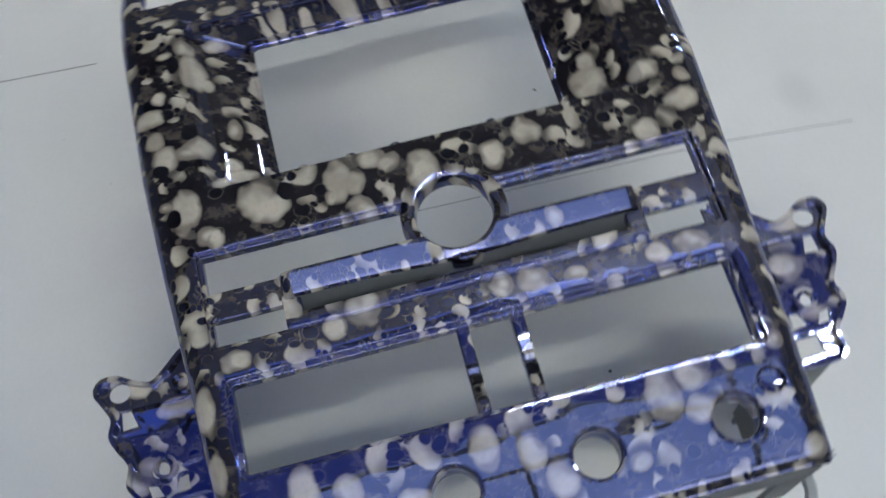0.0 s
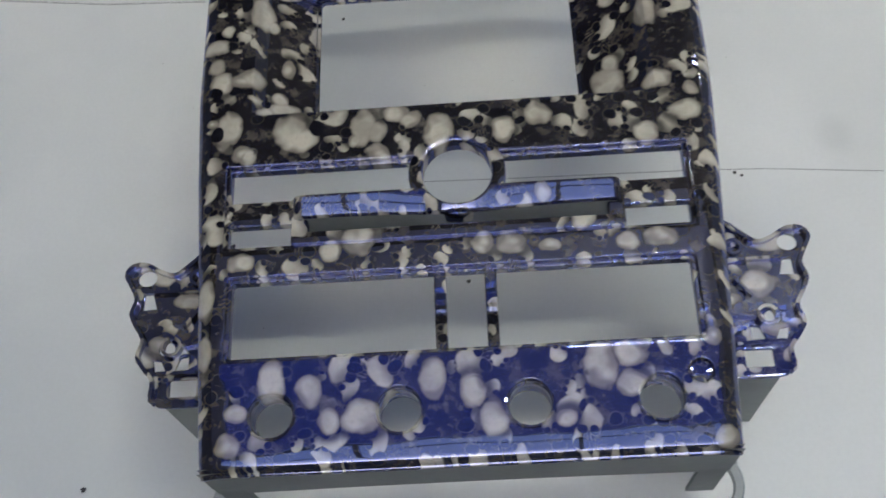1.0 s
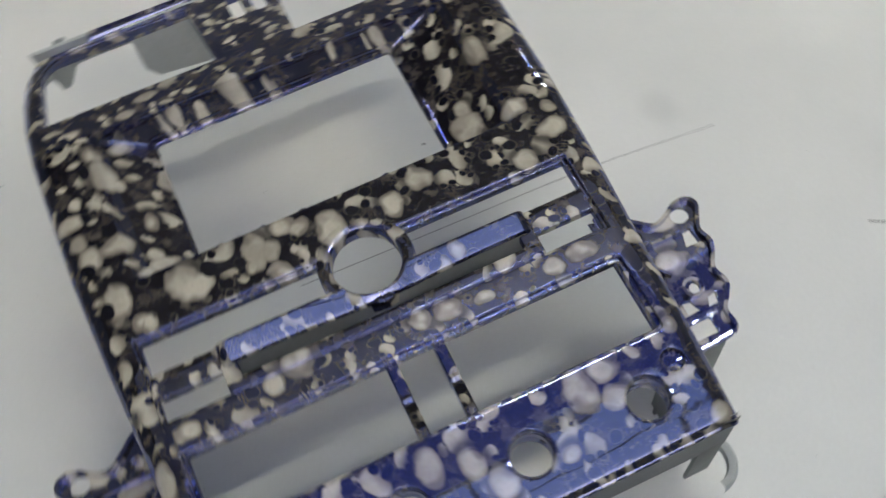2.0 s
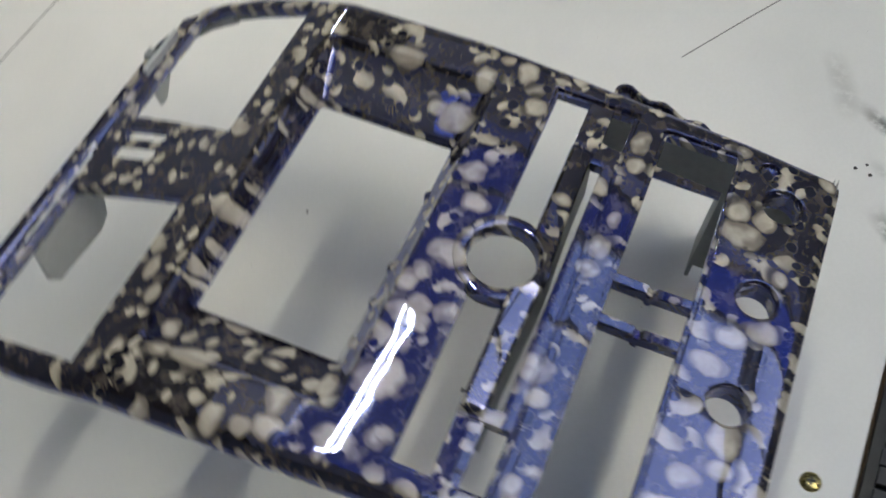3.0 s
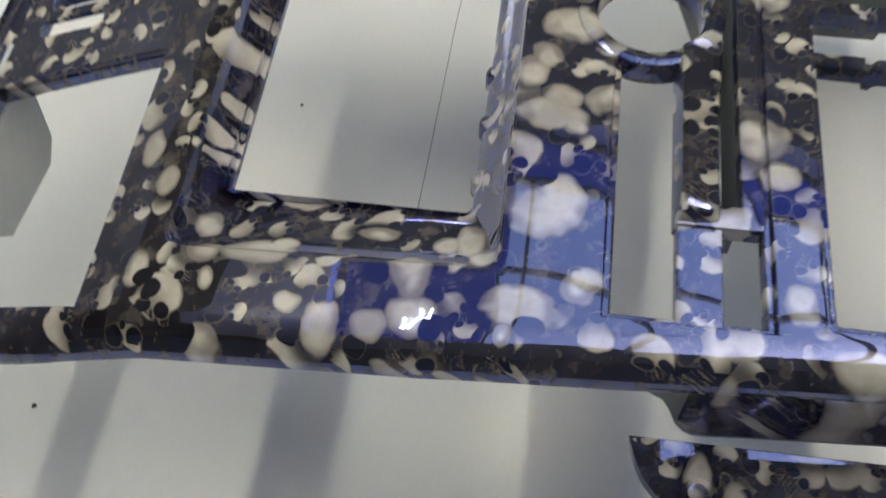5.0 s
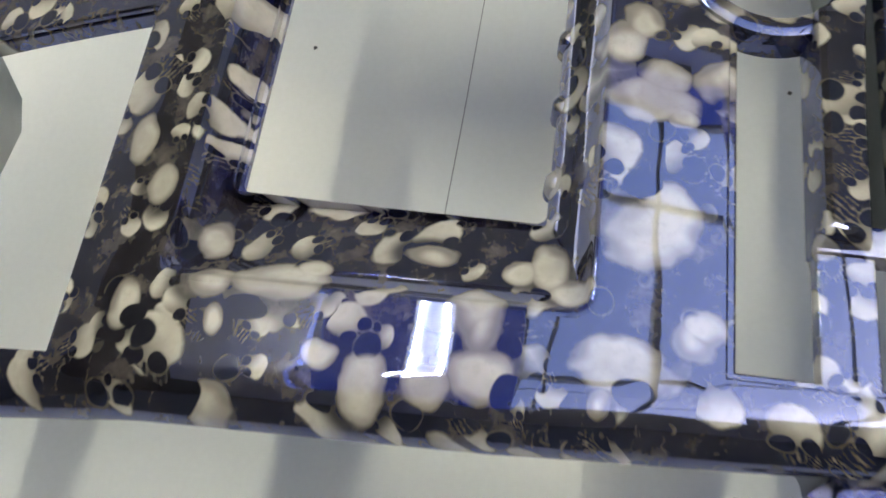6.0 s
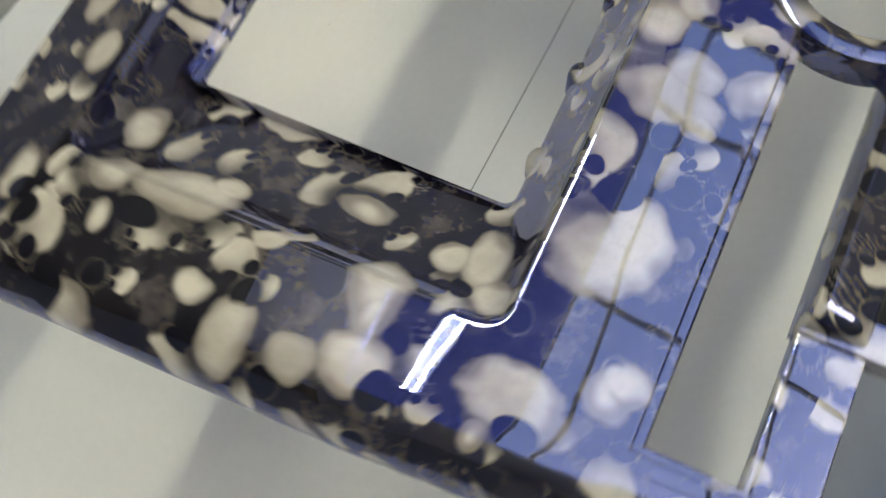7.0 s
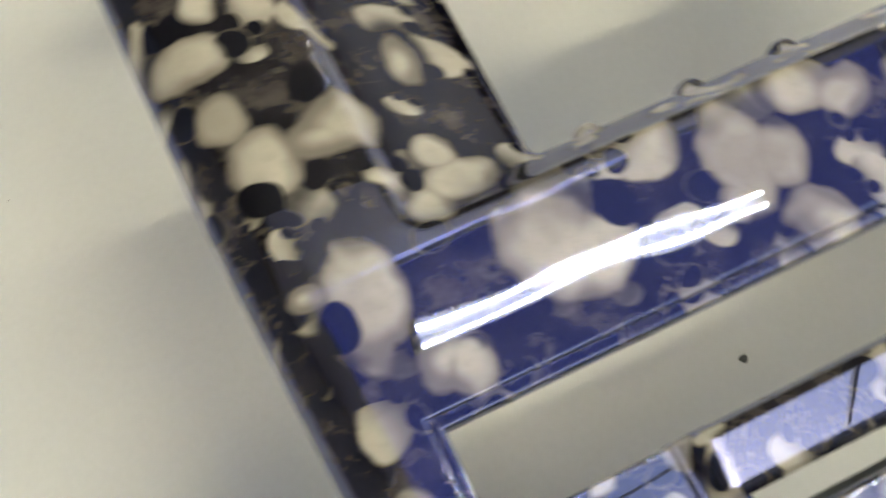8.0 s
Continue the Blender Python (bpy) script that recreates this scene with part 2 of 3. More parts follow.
def laminate():
    """White bench board: faint cloudy wear, specks, and dark smears towards its front edge."""
    n = Nodes("white_laminate")
    at = n.coords()
    wide, fine = n.noise(at, 5, 4), n.noise(at, 320, 3)
    base = n.mix(n.ramp(wide, 0.3, 0.7), (0.70, 0.71, 0.70), (0.78, 0.785, 0.77))
    base = n.mix(n.math("MULTIPLY", n.ramp(fine, 0.35, 0.65), 0.06), base, (0.5, 0.5, 0.48))
    speck = n.cells(at, 42)
    base = n.mix(n.ramp(n.math("ADD", speck.outputs["Distance"], n.math("MULTIPLY", fine, 0.03)), 0.034, 0.022), base, (0.12, 0.11, 0.1))
    stain = n.vec("LENGTH", n.vec("MULTIPLY", n.vec("SUBTRACT", at, (0.266, 0.153, 0.0)), (1.0, 0.8, 1.0)))
    base = n.mix(n.math("MULTIPLY", n.ramp(stain, 0.020, 0.004), 0.16), base, (0.30, 0.31, 0.31))
    # dark greasy smears, each along its own short line
    flat = n.vec("MULTIPLY", at, (1.0, 1.0, 0.0))
    for (ax, ay), (bx, by), width, depth in (((0.336, -0.153), (0.294, -0.209), 0.009, 0.8), ((0.238, -0.182), (0.212, -0.206), 0.012, 0.75), ((0.385, -0.118), (0.335, -0.140), 0.014, 0.22),
                                             ((0.285, -0.168), (0.262, -0.198), 0.008, 0.25)):
        long = math.hypot(bx - ax, by - ay)
        dx, dy = (bx - ax) / long, (by - ay) / long
        off = n.vec("SUBTRACT", flat, (ax, ay, 0.0))
        along, side = n.vec("DOT_PRODUCT", off, (dx, dy, 0.0)), n.vec("DOT_PRODUCT", off, (-dy, dx, 0.0))
        side = n.math("ADD", side, n.math("MULTIPLY", n.math("SUBTRACT", n.noise(at, 30, 2), 0.5), 0.005))
        body = n.math("MULTIPLY", n.ramp(n.math("ABSOLUTE", side), width, width * 0.05), n.math("MULTIPLY", n.ramp(along, -0.012, 0.02), n.ramp(along, long + 0.02, long - 0.005)))
        base = n.mix(n.math("MULTIPLY", n.math("MULTIPLY", body, depth), n.ramp(n.noise(at, 120, 3), 0.25, 0.55)), base, (0.06, 0.06, 0.055))
    n.put(base, n.bsdf.inputs["Base Color"])
    n.put(n.bump(fine, 0.05, 0.0005), n.bsdf.inputs["Normal"])
    return n.set(roughness=0.38)


FILM = film_print("printed_lacquer")
GREY = plain("grey_primer", (0.25, 0.27, 0.275), 0.55, vary=0.3, scale=90)
PRIMER = plain("pale_primer", (0.50, 0.53, 0.53), 0.5, vary=0.2, scale=90)
WHITE = laminate()
BLACK = plain("black_plastic", (0.018, 0.02, 0.024), 0.45, vary=0.5, scale=200, relief=0.4)
BRASS = plain("yellow_zinc", (0.55, 0.47, 0.2), 0.28, metal=1.0, vary=0.3, scale=300)
PENCIL = plain("graphite", (0.22, 0.22, 0.225), 0.6, scale=800)
INK = plain("dried_ink", (0.05, 0.05, 0.05), 0.6)
PAINT = plain("white_paint", (0.82, 0.81, 0.79), 0.8, vary=0.12, scale=6)
BARS = plain("grey_steel", (0.2, 0.21, 0.22), 0.5, vary=0.2)
DARK_CEILING = plain("dark_unseen_ceiling", (0.022, 0.022, 0.025), 0.7, vary=0.3, scale=10)
WALL = plain("grey_wall_paint", (0.29, 0.29, 0.282), 0.85, vary=0.15, scale=6)
FLOOR = plain("grey_concrete", (0.24, 0.23, 0.22), 0.7, vary=0.35, scale=8)
BATTEN = plain("grey_enamel", (0.09, 0.092, 0.10), 0.5, vary=0.1)
BROWN = plain("brown_card", (0.2, 0.13, 0.07), 0.8, vary=0.3)
TUBE = Nodes("lit_tube")
TUBE.set(base_color=(1, 1, 1, 1), emission_color=(1.0, 0.94, 0.80, 1), emission_strength=54.0)
TUBE = TUBE.mat
PANE = Nodes("clear_glass")
clear, shine, both = PANE.add("BsdfTransparent"), PANE.add("BsdfAnisotropic"), PANE.add("MixShader")
shine.inputs["Roughness"].default_value = 0.02
both.inputs[0].default_value = 0.06
PANE.tree.links.new(clear.outputs[0], both.inputs[1])
PANE.tree.links.new(shine.outputs[0], both.inputs[2])
PANE.tree.links.new(both.outputs[0], PANE.out.inputs[0])
PANE = PANE.mat
BLUE_SHEET = Nodes("blue_roof_sheet")
through_blue, shine, both = BLUE_SHEET.add("BsdfTransparent"), BLUE_SHEET.add("BsdfAnisotropic"), BLUE_SHEET.add("MixShader")
wash = BLUE_SHEET.noise(BLUE_SHEET.coords(), 1.6, 3)
BLUE_SHEET.put(BLUE_SHEET.mix(BLUE_SHEET.ramp(wash, 0.3, 0.7), (0.18, 0.27, 0.55), (0.22, 0.32, 0.61)), through_blue.inputs["Color"])
shine.inputs["Roughness"].default_value = 0.15
both.inputs[0].default_value = 0.04
BLUE_SHEET.tree.links.new(through_blue.outputs[0], both.inputs[1])
BLUE_SHEET.tree.links.new(shine.outputs[0], both.inputs[2])
BLUE_SHEET.tree.links.new(both.outputs[0], BLUE_SHEET.out.inputs[0])
BLUE_SHEET = BLUE_SHEET.mat


# ---------------------------------------------------------------- shapes
def mesh_of(name, bm, material, smooth=35.0):
    me = bpy.data.meshes.new(name)
    bm.normal_update()
    for f in bm.faces:
        f.smooth = True
    for e in bm.edges:
        e.smooth = not (len(e.link_faces) == 2 and e.calc_face_angle(0) > radians(smooth))
    bm.to_mesh(me)
    bm.free()
    me.materials.append(material)
    return me


EVEN = ("face", "inner_frame", "centre_bar", "ledge", "slot_strip", "bar_end", "mounting_ear", "tabletop")


def part(name, bm, material, parent, label=""):
    ob = new(name, mesh_of(name, bm, material))
    ob.parent = parent
    if name in EVEN:
        even = ob.modifiers.new("even", "WEIGHTED_NORMAL")
        even.keep_sharp, even.weight = True, 100
    return tagged(ob, label)


def thing(name, label, category, group="", kind="", m=Matrix()):
    ob = new(name)
    ob.matrix_world = m
    return tagged(ob, label, category, group, kind)


def solid(name, bm, material, label, category, kind="", group=""):
    return tagged(new(name, mesh_of(name, bm, material)), label, category, group, kind)


def box(lo, hi, bevel=0.0, bm=None):
    bm = bm or bmesh.new()
    made = bmesh.ops.create_cube(bm, size=1)["verts"]
    for v in made:
        v.co = Vector([l + (c + 0.5) * (h - l) for c, l, h in zip(v.co, lo, hi)])
    if bevel:
        edges = list({e for v in made for e in v.link_edges})
        bmesh.ops.bevel(bm, geom=edges, offset=bevel, segments=2, affect="EDGES", profile=0.5)
    return bm


def rounded(x0, y0, x1, y1, r, steps=5):
    """A rectangle's outline with round corners, anticlockwise."""
    points = []
    for cx, cy, a in ((x1 - r, y0 + r, -90), (x1 - r, y1 - r, 0), (x0 + r, y1 - r, 90), (x0 + r, y0 + r, 180)):
        for k in range(steps + 1):
            b = radians(a + 90 * k / steps)
            points.append((cx + r * math.cos(b), cy + r * math.sin(b)))
    return points


def circle(cx, cy, r, steps=40, a0=0, a1=360):
    return [(cx + r * math.cos(radians(a0 + (a1 - a0) * k / steps)), cy + r * math.sin(radians(a0 + (a1 - a0) * k / steps)))
            for k in range(steps + (a1 - a0 < 360))]


def sheet(outline, holes, top, thick, bevel=0.0008):
    """A flat plate with holes and rounded edges, as a bmesh."""
    cu = bpy.data.curves.new("plate", "CURVE")
    cu.dimensions, cu.fill_mode = "2D", "BOTH"
    cu.extrude, cu.bevel_depth, cu.bevel_resolution, cu.offset = thick / 2 - bevel, bevel, 2, -bevel
    for loop in (outline, *holes):
        sp = cu.splines.new("POLY")
        sp.points.add(len(loop) - 1)
        for p, (x, y) in zip(sp.points, loop):
            p.co = (x, y, 0, 1)
        sp.use_cyclic_u = True
    ob = new("plate", cu)
    bpy.context.view_layer.update()
    me = bpy.data.meshes.new_from_object(ob.evaluated_get(bpy.context.evaluated_depsgraph_get()))
    bpy.data.objects.remove(ob)
    bpy.data.curves.remove(cu)
    bm = bmesh.new()
    bm.from_mesh(me)
    bpy.data.meshes.remove(me)
    bmesh.ops.remove_doubles(bm, verts=bm.verts, dist=0.00002)
    for v in bm.verts:
        v.co.z += top - thick / 2
    return bm


def cut(bm, co, no):
    bmesh.ops.bisect_plane(bm, geom=bm.verts[:] + bm.edges[:] + bm.faces[:], plane_co=co, plane_no=no, dist=1e-6)


def loft(loops, close=True):
    """A skin over loops of equally many points."""
    bm = bmesh.new()
    rows = [[bm.verts.new(p) for p in loop] for loop in loops]
    for a, b in zip(rows, rows[1:]):
        for k in range(len(a) if close else len(a) - 1):
            j = (k + 1) % len(a)
            bm.faces.new((a[k], a[j], b[j], b[k]))
    return bm


def join(*bms):
    out = bmesh.new()
    for bm in bms:
        me = bpy.data.meshes.new("join")
        bm.to_mesh(me)
        bm.free()
        out.from_mesh(me)
        bpy.data.meshes.remove(me)
    return out


def cylinder(p, q, r, steps=20, r2=None):
    p, q = Vector(p), Vector(q)
    turn = (q - p).to_track_quat("Z", "Y").to_matrix()
    loops = []
    for c, s in ((p, 0.0001), (p, r), (q, r if r2 is None else r2), (q, 0.0001)):
        loops.append([c + turn @ Vector((s * math.cos(2 * math.pi * k / steps), s * math.sin(2 * math.pi * k / steps), 0)) for k in range(steps)])
    bm = loft(loops)
    bmesh.ops.recalc_face_normals(bm, faces=bm.faces[:])
    return bm


def ribbon(points, width, z=0.0, lift=0.0003):
    """A thin drawn line, lying on a surface."""
    rows = []
    for k, (x, y) in enumerate(points):
        a, b = Vector(points[max(0, k - 1)]), Vector(points[min(len(points) - 1, k + 1)])
        side = (b - a).normalized().orthogonal() * width / 2
        rows.append([(x + side.x, y + side.y, z + lift), (x - side.x, y - side.y, z + lift)])
    bm = loft(rows, close=False)
    bmesh.ops.recalc_face_normals(bm, faces=bm.faces[:])
    made = bmesh.ops.extrude_face_region(bm, geom=bm.faces[:])["geom"]
    for v in made:
        if isinstance(v, bmesh.types.BMVert):
            v.co.z -= lift * 0.9
    return bm


# ---------------------------------------------------------------- the room
def room():
    x0, x1, y0, y1, low, high = -3.2, 4.2, -3.4, 3.6, -0.85, 3.0
    solid("floor", box((x0, y0, low - 0.1), (x1, y1, low)), FLOOR, "grey concrete workshop floor", "floor", "structure")
    for name, lo, hi in (("wall_north", (x0, y1, low), (x1, y1 + 0.15, high)), ("wall_south", (x0, y0 - 0.15, low), (x1, y0, high)),
                         ("wall_west", (x0 - 0.15, y0 - 0.15, low), (x0, y1 + 0.15, high)), ("wall_east", (x1, y0 - 0.15, low), (x1 + 0.15, y1 + 0.15, high))):
        solid(name, box(lo, hi), WALL, "plain grey painted workshop wall", "wall", "structure")
    sx0, sx1, sy0, sy1 = -1.0, 2.45, -2.9, 0.60
    clear_x, clear_y = 2.2, -0.22
    split = 1.0
    outer = [(x0 - 0.15, y0 - 0.15), (x1 + 0.15, y0 - 0.15), (x1 + 0.15, split), (x0 - 0.15, split)]
    hole = [(sx0, sy0), (sx1, sy0), (sx1, sy1), (sx0, sy1)]
    solid("ceiling", sheet(outer, [hole], high + 0.12, 0.12, 0.001), PAINT, "white painted ceiling with a long skylight", "ceiling", "structure")
    # Unseen dark half, added so the lacquer mirrors black past the split.
    solid("ceiling_back", box((x0 - 0.15, split + 0.002, high), (x1 + 0.15, y1 + 0.15, high + 0.12)), DARK_CEILING, "unseen dark ceiling, added so that the lacquer mirrors black", "ceiling", "structure")
    light = thing("skylight", "long roof window with clear panes and a border of blue sheets", "skylight", kind="structure")
    frame_bm = sheet([(sx0 - 0.03, sy0 - 0.03), (sx1 + 0.03, sy0 - 0.03), (sx1 + 0.03, sy1 + 0.03), (sx0 - 0.03, sy1 + 0.03)],
                     [[(sx0 + 0.02, sy0 + 0.02), (sx1 - 0.02, sy0 + 0.02), (sx1 - 0.02, sy1 - 0.02), (sx0 + 0.02, sy1 - 0.02)]], high + 0.17, 0.045, 0.002)
    part("frame", frame_bm, BARS, light)
    xs = [sx0, -0.44, 0.30, 1.04, 1.78, clear_x, sx1]
    ys = [sy0, -1.62, -0.88, -0.36, clear_y, sy1]
    for x in xs[1:-1]:
        part("bar", box((x - 0.008, sy0, high + 0.13), (x + 0.008, sy1 if x == clear_x else clear_y, high + 0.168), 0.002), BARS, light)
    for y in ys[1:-1]:
        part("bar", box((sx0, y - 0.009, high + 0.132), (clear_x, y + 0.009, high + 0.166), 0.002), BARS, light)
    for a, b in zip(xs[:-1], xs[1:-1]):
        for c, d in zip(ys[:-1], ys[1:-1]):
            pane = part("pane", box((a + 0.013, c + 0.013, high + 0.148), (b - 0.013, d - 0.013, high + 0.152)), PANE, light)
            pane.visible_shadow = False
    # Unseen sheets, added for the deep blue that the lacquer mirrors.
    for a, c, b, d in ((sx0, clear_y, clear_x, sy1), (clear_x, sy0, sx1, sy1)):
        part("tinted_sheet", box((a + 0.013, c + 0.013, high + 0.146), (b - 0.013, d - 0.013, high + 0.150)), BLUE_SHEET, light, "blue translucent roof sheet")


def tube_lamp():
    lamp = thing("ceiling_lamp", "dark grey ceiling batten with two lit fluorescent tubes", "lamp", "ceiling lamps", m=pose(0.845, 0.235, 2.875, 0, 0, -4.5))
    half = 0.59
    # Housing unseen; its width and dark tone keep tube light off the ceiling.
    part("housing", box((-half - 0.02, -0.053, 0.018), (half + 0.02, 0.053, 0.060), 0.006), BATTEN, lamp)
    for x in (-0.4, 0.4):
        part("hanger", cylinder((x, 0, 0.058), (x, 0, 0.2715), 0.004, 10), BARS, lamp)
    for y in (-0.029, 0.029):
        part("tube", cylinder((-half, y, 0), (half, y, 0), 0.0065), TUBE, lamp, "glowing warm white tube")
        for s in (-1, 1):
            part("socket", box((s * half - 0.010, y - 0.013, -0.012), (s * half + 0.010, y + 0.013, 0.016), 0.003), BARS, lamp)
    # Second lamp, unseen and made up: fill that softens and warms the light.
    copy_thing(lamp, pose(3.1, 2.3, 2.729))


BENCH_TURN = -3.4


def workbench():
    bench = thing("workbench", "white laminate workbench with a few pencil lines and smears", "workbench", m=pose(0, 0, 0, 0, 0, BENCH_TURN))
    part("tabletop", box((-1.4, -0.2095, -0.028), (1.5, 1.15, 0.0), 0.0015), WHITE, bench)
    for x in (-1.3, 1.4):
        for y in (-0.13, 1.05):
            part("leg", box((x - 0.03, y - 0.03, -0.85), (x + 0.03, y + 0.03, -0.028), 0.003), BARS, bench)
    back = Matrix.Rotation(radians(-BENCH_TURN), 2)
    for points, width in (([(-0.42, 0.372), (-0.3, 0.350), (-0.21, 0.341)], 0.0007), ([(-0.03, 0.1275), (0.06, 0.1220), (0.165, 0.1165), (0.22, 0.1120), (0.3, 0.1010)], 0.0004),
                          ([(0.13, 0.529), (0.28, 0.520), (0.5, 0.503)], 0.0011), ([(0.340, -0.0265), (0.400, -0.068), (0.50, -0.140)], 0.0010)):
        part("pencil_line", ribbon([back @ Vector(p) for p in points], width), PENCIL, bench, "thin grey pencil line")


def ink_dots():
    """Small dark specks and a ring of dots on the bench."""
    for x, y, r in ((0.265, -0.174, 0.0016), (0.2615, -0.185, 0.0017), (0.2705, -0.1815, 0.0013), (0.197, 0.111, 0.0015), (0.2015, 0.108, 0.0012),
                    (0.0, 0.038, 0.0016), (-0.254, -0.093, 0.0018), (0.1025, 0.2005, 0.0011), (0.078, -0.026, 0.0011), (-0.09, 0.304, 0.0015), (0.15, 0.281, 0.001)):
        bm = loft([[(x + q * r * math.cos(k * 0.698) * (1 + 0.3 * math.sin(k * 2.1)), y + q * r * math.sin(k * 0.698), z) for k in range(9)]
                   for q, z in ((1.0, 0.0001), (0.8, 0.0005), (0.02, 0.0006))])
        bmesh.ops.recalc_face_normals(bm, faces=bm.faces[:])
        solid("ink_dot", bm, INK, "small dark speck of dirt on the white bench", "speck", group="specks on the bench")


# ---------------------------------------------------------------- the dashboard panel
EDGE_LINE = [(-0.152, 0.1345), (-0.1, 0.1372), (-0.04, 0.1408), (0.01, 0.1445), (0.07, 0.1478), (0.11, 0.1485), (0.145, 0.1490),
             (0.17, 0.1495), (0.195, 0.1496), (0.221, 0.1480), (0.245, 0.1438), (0.262, 0.1372), (0.2720, 0.1270), (0.2765, 0.1120), (0.2780, 0.0950)]


def half_width(y):
    return float(np.interp(y, [p[0] for p in EDGE_LINE], [p[1] for p in EDGE_LINE]))


def crown(x, y):
    """Height of the panel's face: flat, rolled off at the sides, bowed past the ring, falling away at the vent end and a little at the front."""
    back, bow = max(0.0, y - 0.158), max(0.0, y - 0.038)
    z = -0.24 * back - 0.6 * back * back
    z -= 0.7 * min(bow, 0.043) ** 2 + 0.0602 * max(0.0, bow - 0.043)
    front = max(0.0, -0.0965 - y)
    z -= 0.071 * front + 0.07 * front * front
    near = half_width(y) - abs(x)
    roll = 0.0145
    if near < roll:
        u = min(1.0, (roll - near) / roll)
        z -= 0.0120 * (1 - math.sqrt(max(0.0, 1 - u * u * 0.96)))
    lip = min(y + 0.152, 0.2810 - y)
    if lip < 0.005:
        u = min(1.0, (0.005 - lip) / 0.005)
        z -= 0.004 * (1 - math.sqrt(max(0.0, 1 - u * u * 0.96)))
    return z


def bend(bm):
    for v in bm.verts:
        v.co.z += crown(v.co.x, v.co.y)
    return bm


def slice_face(bm):
    """Cuts that let the face bend."""
    for k in range(24):
        cut(bm, (0, 0.156 + 0.005 * k, 0), (0, 1, 0))
    for k in range(10):
        cut(bm, (0, 0.038 + 0.0048 * k, 0), (0, 1, 0))
    for y in (-0.151, -0.15, -0.149, -0.1475, -0.14, -0.13, -0.12, -0.11, -0.1, -0.0982, -0.0972, -0.0965):
        cut(bm, (0, y, 0), (0, 1, 0))
    for s in (-1, 1):
        for d in (0.0004, 0.001, 0.002, 0.0035, 0.0055, 0.008, 0.0110, 0.0145):
            cut(bm, (s * (0.1345 - d), -0.152, 0), (1, -s * (0.1478 - 0.1345) / 0.222, 0))
            cut(bm, (s * (0.1480 - d), 0.07, 0), (1, -s * 0.011, 0))
    return bm


def outline():
    right = [(w, y) for y, w in EDGE_LINE]
    first = [(0.1305, -0.1535), (0.1335, -0.1525)]
    side = first + right[1:]
    return side + [(-x, y) for x, y in reversed(side)]


def grown(r, g):
    return (r[0] - g, r[1] - g, r[2] + g, r[3] + g)


WIDE = (-0.1198, -0.0940, 0.1198, -0.0520)
SLOT = (-0.1235, -0.0310, 0.1235, 0.0155)
SCREEN = (-0.1145, 0.0508, 0.1145, 0.1575)
KNOBS = [(-0.0968, -0.1247), (-0.0323, -0.1247), (0.0323, -0.1247), (0.0968, -0.1247)]
DIMPLE = (0.1172, -0.1130)
CLIPS = [(-0.0665, 0.0612), (-0.0410, 0.0612), (-0.0170, 0.0612), (0.0350, 0.0612)]


RING = (0.0012, 0.0062)


def slot_hole(g):
    """The slot's outline, bulging upwards round the ring."""
    x0, y0, x1, y1 = grown(SLOT, g)
    r = 0.0250 + g * 0.3
    rise = y1 - RING[1]
    a = math.degrees(math.asin(rise / r))
    return [(x0, y0), (x1, y0), (x1, y1)] + circle(*RING, r, 24, a, 180 - a) + [(x0, y1)]


def vent_hole(s, g=0.0):
    """A vent opening: straight at the bridge, with a big round at the outer corner."""
    x0, x1, y0, y1, r = 0.0255 - g, 0.1325 + g, 0.1825 - g, 0.2590 + g, 0.026
    pts = [(x0, y0), (x1 + 0.003, y0)]
    pts += [(x1 - r + r * math.cos(radians(a)), y1 - r + r * math.sin(radians(a))) for a in range(0, 91, 15)]
    pts += [(x0 + 0.004, y1 - 0.002)]
    return pts if s > 0 else [(-x, y) for x, y in reversed(pts)]


def slit(s):
    return rounded(0.0078 + s * 0.0074 - 0.0043, 0.2190, 0.0078 + s * 0.0074 + 0.0043, 0.2485, 0.0036)


